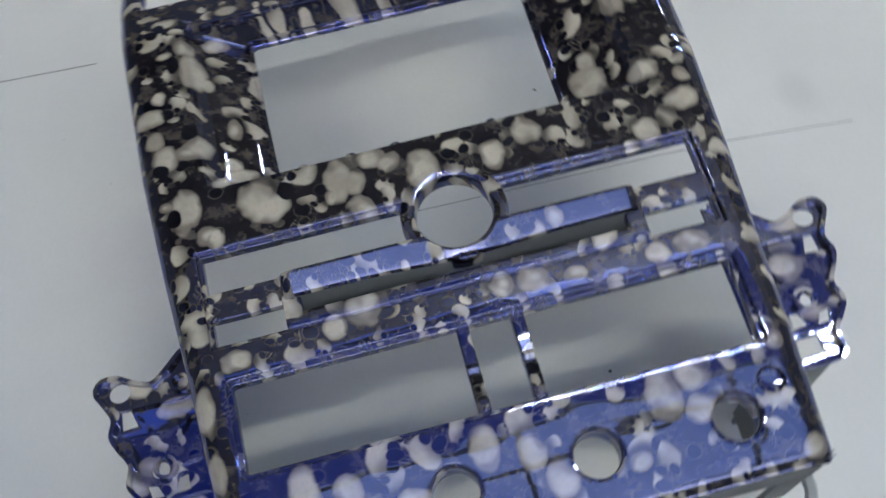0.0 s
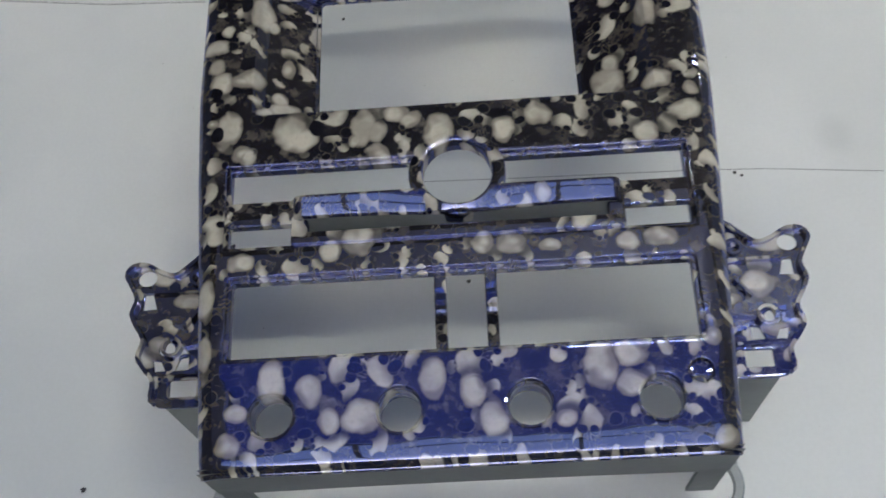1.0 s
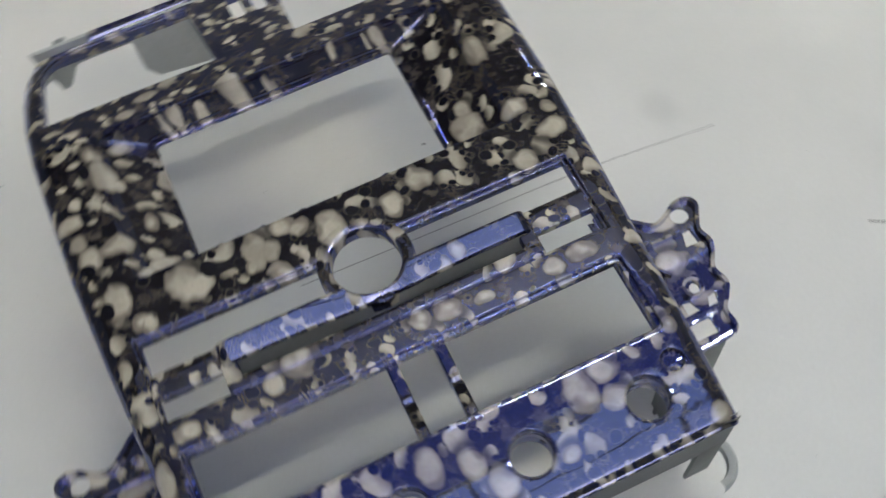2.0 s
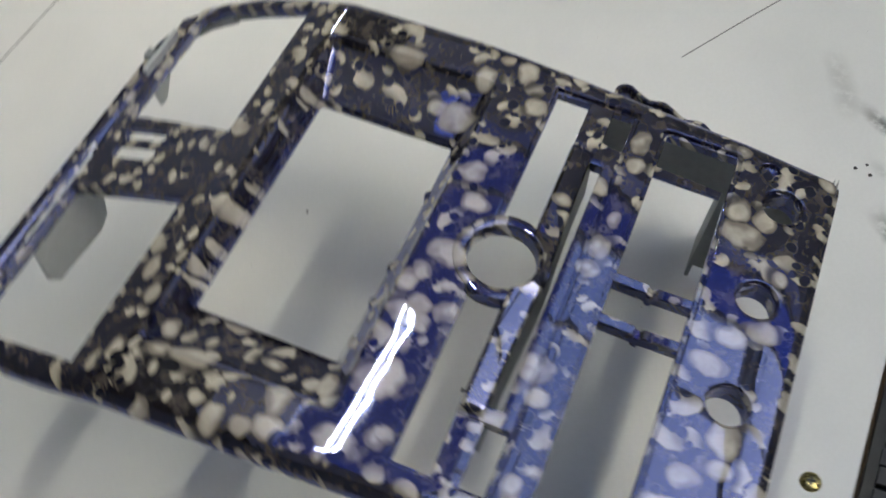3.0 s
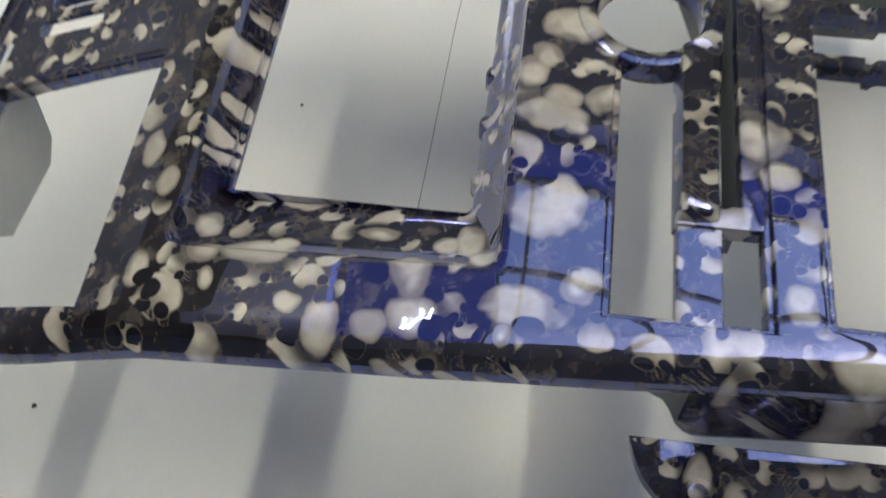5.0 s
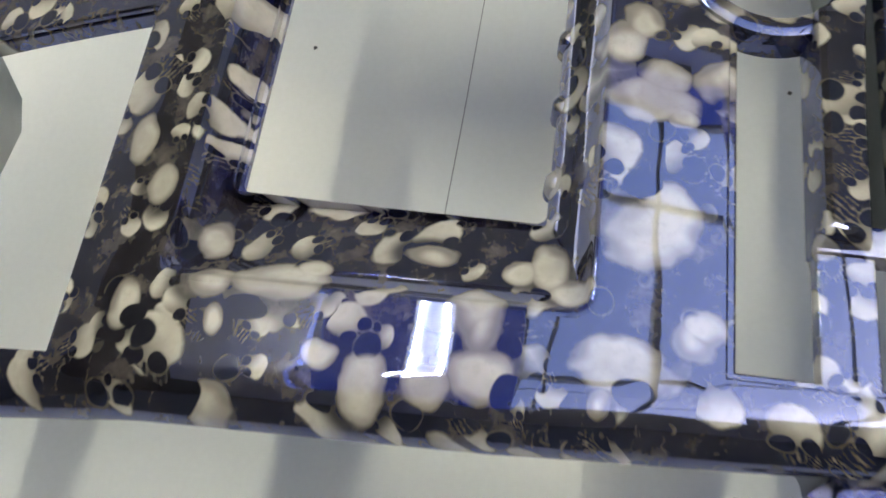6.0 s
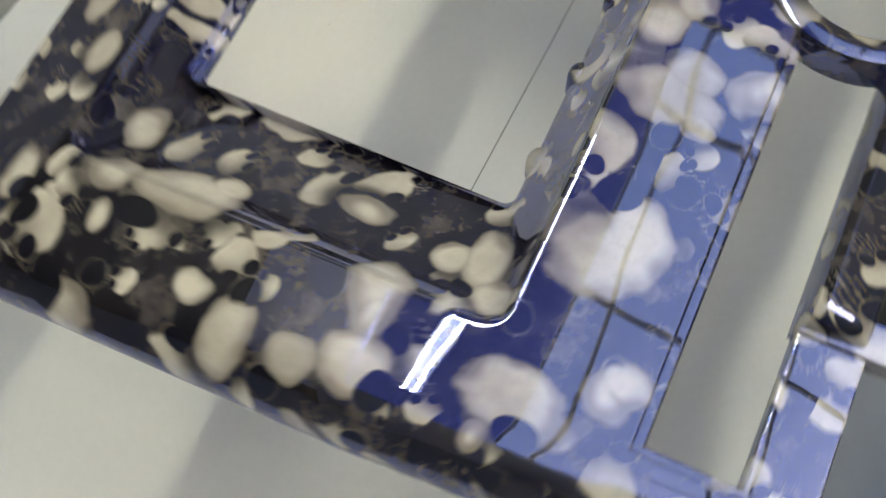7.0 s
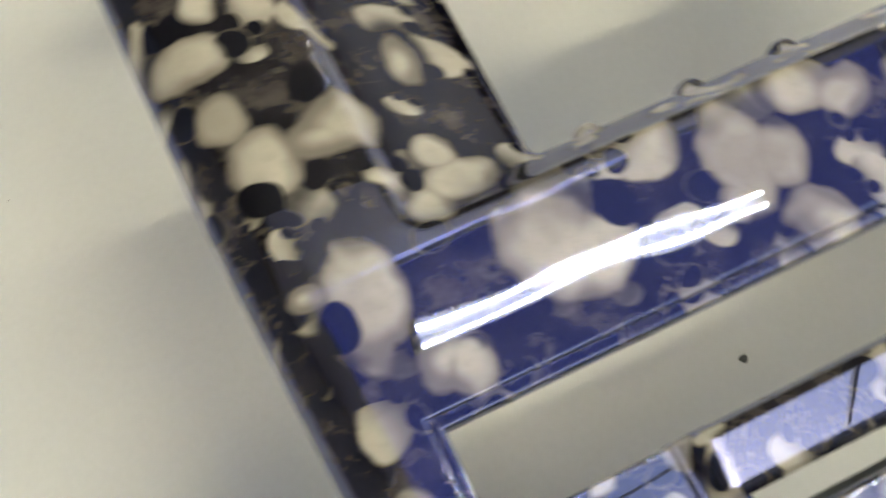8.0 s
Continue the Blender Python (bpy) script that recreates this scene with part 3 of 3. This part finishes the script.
def dash_panel():
    panel = thing("dashboard_panel", "car dashboard panel in glossy blue-black and ivory print on a bench", "dashboard panel",
                  m=PANEL)
    holes = [rounded(*grown(WIDE, 0.0024), 0.003), slot_hole(0.0024), rounded(*SCREEN, 0.007), vent_hole(1), vent_hole(-1), slit(1), slit(-1)]
    holes += [circle(x, y, 0.0118, 36) for x, y in KNOBS] + [circle(*DIMPLE, 0.0062, 28)]
    part("face", bend(slice_face(sheet(outline(), holes, 0.0, 0.0026))), FILM, panel, "glossy face with ivory shapes under blue lacquer")
    inner = [rounded(*WIDE, 0.0015), slot_hole(0.0), rounded(*SCREEN, 0.007), vent_hole(1, -0.0006), vent_hole(-1, -0.0006), rounded(-0.0060, 0.2150, 0.0216, 0.2500, 0.004)]
    inner += [circle(x, y, 0.0106, 36) for x, y in KNOBS]
    trimmed = [(x * 0.988, y * 0.99 + 0.0003) for x, y in outline()]
    part("inner_frame", bend(slice_face(sheet(trimmed, inner, -0.0024, 0.0062))), FILM, panel)
    screen_recess(panel)
    skirts(panel)
    ring_boss(panel)
    centre_bar(panel)
    for x in (-0.0103, 0.0162):
        mullion(panel, x)
    for x, y in KNOBS:
        z = crown(x, y)
        wall = loft([[(x + r * math.cos(2 * math.pi * k / 36), y + r * math.sin(2 * math.pi * k / 36), z + h) for k in range(36)]
                     for r, h in ((0.0128, 0.0), (0.0125, 0.0005), (0.0116, 0.0004), (0.0112, -0.0004), (0.0109, -0.016), (0.0122, -0.016))])
        bmesh.ops.recalc_face_normals(wall, faces=wall.faces[:])
        part("knob_hole_rim", wall, FILM, panel)
    x, y = DIMPLE
    z = crown(x, y)
    cup = loft([[(x + r * math.cos(2 * math.pi * k / 28), y + r * math.sin(2 * math.pi * k / 28), z + h) for k in range(28)]
                for r, h in ((0.0066, 0.0), (0.0063, 0.0003), (0.0058, -0.0008), (0.0052, -0.0022), (0.0001, -0.0026))])
    part("round_dimple", cup, FILM, panel)
    for s in (-1, 1):
        bracket(panel, s)
    rim_parts(panel)


def screen_recess(panel):
    steps = ((-0.05, -0.0003), (-0.04, 0.00012), (0.0, 0.0001), (0.006, 0.00004), (0.012, -0.0001), (0.03, -0.0008), (0.06, -0.0022), (0.12, -0.0048), (0.3, -0.0085), (0.5, -0.0118), (0.7, -0.0150), (0.88, -0.0180), (0.96, -0.0197), (1.0, -0.0212))
    inner = (-0.0795, 0.0622, 0.0735, 0.1468)
    loops = []
    for s, z in steps:
        r = [a + (b - a) * s for a, b in zip(SCREEN, inner)] if s >= 0 else list(grown(SCREEN, -0.03 * s))
        loops.append([(x, y, z + crown(0, y)) for x, y in rounded(*r, 0.006 - 0.003 * s, 8)])
    for g, z in ((0.0, -0.0235), (0.002, -0.0235), (0.002, -0.019)):
        loops.append([(x, y, z) for x, y in rounded(*grown(inner, g), 0.003, 8)])
    bm = loft(loops)
    part("screen_recess", bm, FILM, panel, "sunken frame round the screen opening")
    for x, y in CLIPS:
        z = crown(0, y) - 0.0205
        bm = loft([[(x + r * math.cos(math.pi * k / 8), y + 0.8 * r * math.sin(math.pi * k / 8), z + h) for k in range(16)]
                   for r, h in ((0.0034, -0.006), (0.0034, 0.0004), (0.0029, 0.0018), (0.0017, 0.0026), (0.0002, 0.0029))])
        bmesh.ops.recalc_face_normals(bm, faces=bm.faces[:])
        part("clip", bm, FILM, panel, "small round clip on the recess edge")


def depth_at(y):
    return float(np.interp(y, (-0.152, -0.105, -0.018, -0.012, -0.005, 0.003, 0.2, 0.268), (0.052, 0.05, 0.05, 0.044, 0.024, 0.0165, 0.0155, 0.012)))


def skirts(panel):
    """The moulding's grey walls below the face: two sides, front and vent end."""
    ys = list(np.linspace(-0.150, 0.245, 120))
    for s in (-1, 1):
        rows = []
        for y in ys:
            w = half_width(y) - 0.0030
            top = crown(w, y) - 0.0018
            low = min(top - 0.006, -depth_at(y) - (0.045 * max(0, y - 0.15) / 0.1))
            rows.append([(s * w, y, top), (s * (w + 0.0003), y, (top + low) / 2), (s * w, y, low), (s * (w - 0.0022), y, low), (s * (w - 0.0022), y, top)])
        bm = loft([[r[k] for r in rows] for k in range(5)], close=False)
        bmesh.ops.recalc_face_normals(bm, faces=bm.faces[:])
        part("side_wall", bm, GREY, panel, "dull grey unpainted side wall")
        rows = []
        for y in [v for v in ys if v < -0.008]:
            w = half_width(y) - 0.0021
            top = crown(w, y) - 0.0020
            low = 0.003 - depth_at(y)
            rows.append([(s * (w - 0.0004), y, top), (s * (w + 0.0002), y, (top + low) / 2), (s * (w - 0.0002), y, low), (s * (w - 0.0010), y, low), (s * (w - 0.0010), y, top)])
        bm = loft([[r[k] for r in rows] for k in range(5)], close=False)
        bmesh.ops.recalc_face_normals(bm, faces=bm.faces[:])
        part("side_cheek", bm, FILM, panel)
    xs = list(np.linspace(-0.1335, 0.1335, 40))
    rows = []
    for x in xs:
        arch = 0.052 - 0.004 * math.cos(x * 11)
        rows.append([(x, -0.1515, -0.0062), (x, -0.1515, -arch), (x, -0.1493, -arch), (x, -0.1493, -0.0062)])
    bm = loft([[r[k] for r in rows] for k in range(4)], close=False)
    bmesh.ops.recalc_face_normals(bm, faces=bm.faces[:])
    part("front_wall", bm, GREY, panel, "dull grey unpainted front wall")
    arc = [(x, y) for y, x in EDGE_LINE if y > 0.243]
    arc = arc + [(-x, y) for x, y in reversed(arc)]
    fine = []
    for (ax, ay), (bx, by) in zip(arc, arc[1:]):
        fine += [(ax + (bx - ax) * k / 8, ay + (by - ay) * k / 8) for k in range(8)]
    fine.append(arc[-1])
    rows = [[(x, y - 0.0006, crown(x, y) - 0.0015), (x, y - 0.0004, crown(0, y) - 0.023), (x * 0.985, y - 0.0026, crown(0, y) - 0.023), (x * 0.985, y - 0.0028, crown(x, y) - 0.0015)] for x, y in fine]
    bm = loft([[r[k] for r in rows] for k in range(4)], close=False)
    bmesh.ops.recalc_face_normals(bm, faces=bm.faces[:])
    part("end_wall", bm, PRIMER, panel, "pale grey unpainted end wall")


def ring_boss(panel):
    (cx, cy), n = RING, 56
    steps = ((0.0266, -0.0085), (0.0266, -0.0002), (0.0260, 0.0008), (0.0247, 0.0012), (0.0208, 0.0012), (0.0198, 0.0007), (0.0192, -0.0003), (0.0189, -0.0085), (0.0266, -0.0085))
    bm = loft([[(cx + r * math.cos(2 * math.pi * k / n), cy + r * math.sin(2 * math.pi * k / n), z) for k in range(n)] for r, z in steps])
    bmesh.ops.recalc_face_normals(bm, faces=bm.faces[:])
    part("button_ring", bm, FILM, panel, "round glossy ring for a button")


def centre_bar(panel):
    """The raised bar under the ring, its two low strips and the thin gap below it."""
    def section(x):
        end = min(1.0, max(0.0, (0.0885 - abs(x)) / 0.006))
        swell = 0.0022 * math.exp(-(x / 0.035) ** 2)
        h = 0.0052 * math.sqrt(max(0.0, 1 - (1 - end) ** 2))
        y0, y1 = -0.0172 - swell, -0.0035
        off = 0.0204 ** 2 - (x - RING[0]) ** 2
        if off > 0:
            y1 = min(y1, RING[1] - math.sqrt(off))
        slim = (y1 - y0) / 0.0137
        return [(x, y1, -0.009), (x, y1 - 0.0002, -0.002 + h * 0.4), (x, y1 - min(0.0012, (y1 - y0) * 0.2), h * 0.9 - 0.0006), (x, y1 - min(0.0030, (y1 - y0) * 0.4), h - 0.0003),
                (x, y0 + min(0.003, (y1 - y0) * 0.3), h - 0.0003 - 0.0018 * slim), (x, y0 + 0.001, h - 0.0006 - 0.0023 * slim), (x, y0, h * 0.7 - 0.0034)]
    xs = np.concatenate([np.linspace(-0.0885, -0.080, 10), np.linspace(-0.078, 0.078, 90), np.linspace(0.080, 0.0885, 10)])
    rows = [section(x) for x in xs]
    bm = loft([[r[k] for r in rows] for k in range(7)], close=False)
    for row in (rows[0], rows[-1]):
        bm.faces.new([bm.verts.new(p) for p in row])
    bmesh.ops.remove_doubles(bm, verts=bm.verts, dist=1e-6)
    bmesh.ops.recalc_face_normals(bm, faces=bm.faces[:])
    part("centre_bar", bm, FILM, panel, "raised glossy blue bar below the ring")
    rows = [[(x, section(x)[6][1] + 0.0002, section(x)[6][2]), (x, section(x)[6][1] - 0.0012, -0.040), (x, section(x)[6][1] + 0.0006, -0.040), (x, section(x)[0][1] - 0.0005, -0.009)] for x in xs]
    bm = loft([[r[k] for r in rows] for k in range(4)], close=False)
    bmesh.ops.recalc_face_normals(bm, faces=bm.faces[:])
    part("bar_underside", bm, GREY, panel, "dull grey underside of the bar")
    for s in (-1, 1):
        lo, hi = sorted((s * 0.0875, s * 0.1245))
        part("slot_strip", box((lo, -0.0185, -0.0082), (hi, -0.0040, -0.0022), 0.0008), FILM, panel)
        lo, hi = sorted((s * 0.0805, s * 0.0895))
        part("bar_end", box((lo, -0.0315, -0.0085), (hi, -0.0035, -0.0008), 0.0012), FILM, panel)
    part("ledge_underside", box((-0.0800, -0.0262, -0.030), (0.0800, -0.0244, -0.0086), 0.0005), GREY, panel, "dull grey wall below the ledge")
    part("ledge", box((-0.0885, -0.0318, -0.0085), (0.0885, -0.0242, -0.0006), 0.0011), FILM, panel)


def mullion(panel, x):
    rows = []
    for y, z in ((-0.0505, -0.0035), (-0.0640, -0.0038), (-0.0700, -0.0040), (-0.0712, -0.0066), (-0.0735, -0.0072), (-0.0748, -0.0050), (-0.0760, -0.0044), (-0.0958, -0.0040)):
        w = 0.0031
        rows.append([(x - w, y, z - 0.0075), (x - w, y, z - 0.0006), (x - w + 0.0007, y, z), (x + w - 0.0007, y, z), (x + w, y, z - 0.0006), (x + w, y, z - 0.0075)])
    bm = loft([[r[k] for r in rows] for k in range(6)], close=False)
    bmesh.ops.recalc_face_normals(bm, faces=bm.faces[:])
    part("mullion", bm, FILM, panel, "narrow stepped bar across the wide opening")


def eased(points, steps=4):
    """A smooth line through an open row of points."""
    out = []
    for k in range(len(points) - 1):
        a, b, c, d = (Vector(points[min(len(points) - 1, max(0, k + j))]) for j in (-1, 0, 1, 2))
        for m in range(steps):
            t = m / steps
            q = 0.5 * (2 * b + (c - a) * t + (2 * a - 5 * b + 4 * c - d) * t * t + (3 * b - a - 3 * c + d) * t ** 3)
            out.append((q.x, q.y))
    return out + [points[-1]]


def bracket(panel, s):
    """A mounting ear with its holes and ribs at the panel's side, and the leg that carries the panel."""
    flip = (lambda pts: pts) if s > 0 else (lambda pts: [(-x, y) for x, y in reversed(pts)])
    edge = [(0.1365, -0.0985), (0.1715, -0.0985), (0.1745, -0.0840), (0.1792, -0.0770), (0.1835, -0.0690), (0.1815, -0.0590), (0.1858, -0.0500), (0.1888, -0.0420), (0.1868, -0.0330),
            (0.1905, -0.0240), (0.1935, -0.0170), (0.1905, -0.0115), (0.1830, -0.0110), (0.1740, -0.0165), (0.1665, -0.0185), (0.1590, -0.0125), (0.1500, -0.0040), (0.1365, 0.0010)]
    wider = lambda pts: [(x + 0.006 * (x - 0.1365) / 0.057, y) for x, y in pts]
    edge = eased(wider(edge))
    holes = [rounded(0.1520, -0.0930, 0.1660, -0.0830, 0.001), circle(0.1690, -0.0640, 0.0042, 20), circle(0.1830, -0.0185, 0.0052, 20),
             [(0.1570, -0.0770), (0.1640, -0.0770), (0.1615, -0.0700), (0.1570, -0.0690)], [(0.1690, -0.0775), (0.1745, -0.0775), (0.1760, -0.0705), (0.1715, -0.0715)],
             [(0.1765, -0.0385), (0.1840, -0.0390), (0.1835, -0.0290), (0.1790, -0.0290)]]
    ear = part("mounting_ear", sheet(flip(edge), [flip(wider(h)) for h in holes], -0.0615, 0.0026, 0.0006), FILM, panel, "glossy mounting ear with holes and ribs")
    rim_rows = []
    for k, (x, y) in enumerate(edge):
        a, b = Vector(edge[max(0, k - 1)]), Vector(edge[min(len(edge) - 1, k + 1)])
        d = (b - a).normalized()
        side = Vector((-d.y, d.x)) * 0.0011
        rim_rows.append([(s * (x + side.x), y + side.y, z) for z in (-0.0623, -0.0578)] + [(s * (x - side.x), y - side.y, z) for z in (-0.0578, -0.0623)])
    bm = loft([[r[k] for r in rim_rows[4:-1]] for k in range(4)], close=False)
    bmesh.ops.recalc_face_normals(bm, faces=bm.faces[:])
    part("raised_edge", bm, FILM, ear)
    for a, b in (((0.150, -0.062), (0.1650, -0.064)), ((0.1535, -0.040), (0.1625, -0.052)), ((0.1490, -0.0295), (0.1855, -0.0290)), ((0.1500, -0.0800), (0.1760, -0.0795))):
        a, b = Vector((s * a[0], a[1], -0.060)), Vector((s * b[0], b[1], -0.060))
        side = (b - a).normalized().cross(Vector((0, 0, 1))) * 0.0009
        bm = loft([[a + side + Vector((0, 0, z)), a - side + Vector((0, 0, z)), b - side + Vector((0, 0, z)), b + side + Vector((0, 0, z))] for z in (-0.0015, 0.0022)])
        bm.faces.new([v for v in bm.verts if v.co.z > -0.0595])
        bmesh.ops.recalc_face_normals(bm, faces=bm.faces[:])
        part("rib", bm, FILM, ear)
    for cx, cy, r in ((0.1690, -0.0640, 0.0062), (0.1560, -0.0215, 0.0052)):
        bm = loft([[(s * cx + q * math.cos(2 * math.pi * k / 24), cy + q * math.sin(2 * math.pi * k / 24), z) for k in range(24)]
                   for q, z in ((r, -0.0623), (r, -0.0570), (r - 0.0018, -0.0570), (r - 0.0018, -0.0623))])
        bmesh.ops.recalc_face_normals(bm, faces=bm.faces[:])
        part("boss", bm, FILM, ear)
    foot = -0.1530 if s > 0 else -0.1565
    lo, hi = sorted((s * 0.1365, s * 0.1715))
    part("leg", box((lo, -0.0988, foot), (hi, -0.0960, -0.0638), 0.0006), GREY, panel, "dull grey leg below the mounting ear")
    lo, hi = sorted((s * 0.1335, s * 0.1375))
    gusset = box((lo, -0.1490, -0.1340), (hi, -0.0955, -0.0480), 0.0006)
    for v in gusset.verts:
        if v.co.z < -0.1 and v.co.y < -0.12:
            v.co.y += 0.020
    part("gusset", gusset, GREY, panel, "dull grey web beside the leg")
    # front foot with a looped flange
    lo, hi = sorted((s * 0.1175, s * 0.1330))
    part("front_foot", box((lo, -0.1515, -0.098), (hi, -0.1490, -0.046), 0.0006), GREY, panel, "dull grey foot at the front corner")
    cx, cy = s * 0.1335, -0.1490
    bm = loft([[(cx + s * q * math.cos(math.pi * (k / 20 - 0.5)), cy + 1.15 * q * math.sin(math.pi * (k / 20 - 0.5)), z) for k in range(21)]
               for q, z in ((0.0160, -0.0990), (0.0160, -0.0930), (0.0146, -0.0912), (0.0112, -0.0930), (0.0108, -0.0990))], close=False)
    bmesh.ops.recalc_face_normals(bm, faces=bm.faces[:])
    part("looped_flange", bm, PRIMER, panel)


def rim_parts(panel):
    """A hanging flap and hooks under the vent end."""
    bm = sheet([(-0.072, -0.043), (-0.070, -0.088), (-0.063, -0.098), (-0.020, -0.104), (-0.010, -0.096), (-0.004, -0.043)], [], 0.0, 0.003, 0.0008)
    for v in bm.verts:
        v.co = Vector((v.co.x, 0.2625 + v.co.z, v.co.y))
    part("hanging_flap", bm, PRIMER, panel, "pale grey flap hanging from the vent end")
    for x in (0.086, -0.115):
        bm = sheet([(x - 0.020, -0.043), (x - 0.016, -0.066), (x - 0.012, -0.084), (x - 0.006, -0.084), (x + 0.004, -0.066), (x + 0.016, -0.058), (x + 0.020, -0.043)], [], 0.0, 0.003, 0.0006)
        for v in bm.verts:
            v.co = Vector((v.co.x, 0.2695 + v.co.z, v.co.y))
        part("hook", bm, PRIMER, panel, "small pale grey hook under the rim")
        part("clip", box((x - 0.004, 0.2745, -0.062), (x + 0.004, 0.2800, -0.050), 0.001), GREY, panel)


# ---------------------------------------------------------------- small things on the bench
def screw_head():
    screw = thing("screw", "yellow zinc cross-head screw set in the bench top", "screw", m=pose(0.0100, -0.1850, 0.0))
    steps = ((0.0001, 0.0026), (0.0020, 0.0025), (0.0044, 0.0019), (0.0060, 0.0009), (0.0066, 0.0003), (0.0066, 0.0))
    bm = loft([[(r * math.cos(2 * math.pi * k / 28), r * math.sin(2 * math.pi * k / 28), z) for k in range(28)] for r, z in steps])
    part("head", bm, BRASS, screw)
    for w, l in ((0.0007, 0.0028), (0.0028, 0.0007)):
        part("cross_slot", box((-w, -l, 0.0018), (w, l, 0.00275)), BLACK, screw)


def mesh_mat():
    """Black woven mat on a lower shelf past the bench's front edge."""
    mat = thing("woven_mat", "black woven plastic mat lying below the bench edge", "mat", m=pose(0, 0, 0, 0, 0, BENCH_TURN))
    part("backing", box((-0.35, -0.60, -0.072), (0.60, -0.222, -0.066), 0.001), BLACK, mat)
    bm = bmesh.new()
    for i in range(60):
        for j in range(22):
            x, y = -0.345 + i * 0.0158, -0.59 + j * 0.0165
            lift = 0.003 if (i + j) % 2 else 0.0
            box((x, y, -0.066 + lift), (x + 0.0125, y + 0.0135, -0.062 + lift), 0.0, bm)
    ob = part("weave", bm, BLACK, mat)
    tagged(ob, "black woven strands", kind="stuff")
    solid("shelf_board", box((-0.6, -0.75, -0.095), (0.9, -0.2, -0.0722), 0.002), BROWN, "brown board under the black mat", "board")


room()
tube_lamp()
workbench()
dash_panel()
screw_head()
ink_dots()
mesh_mat()
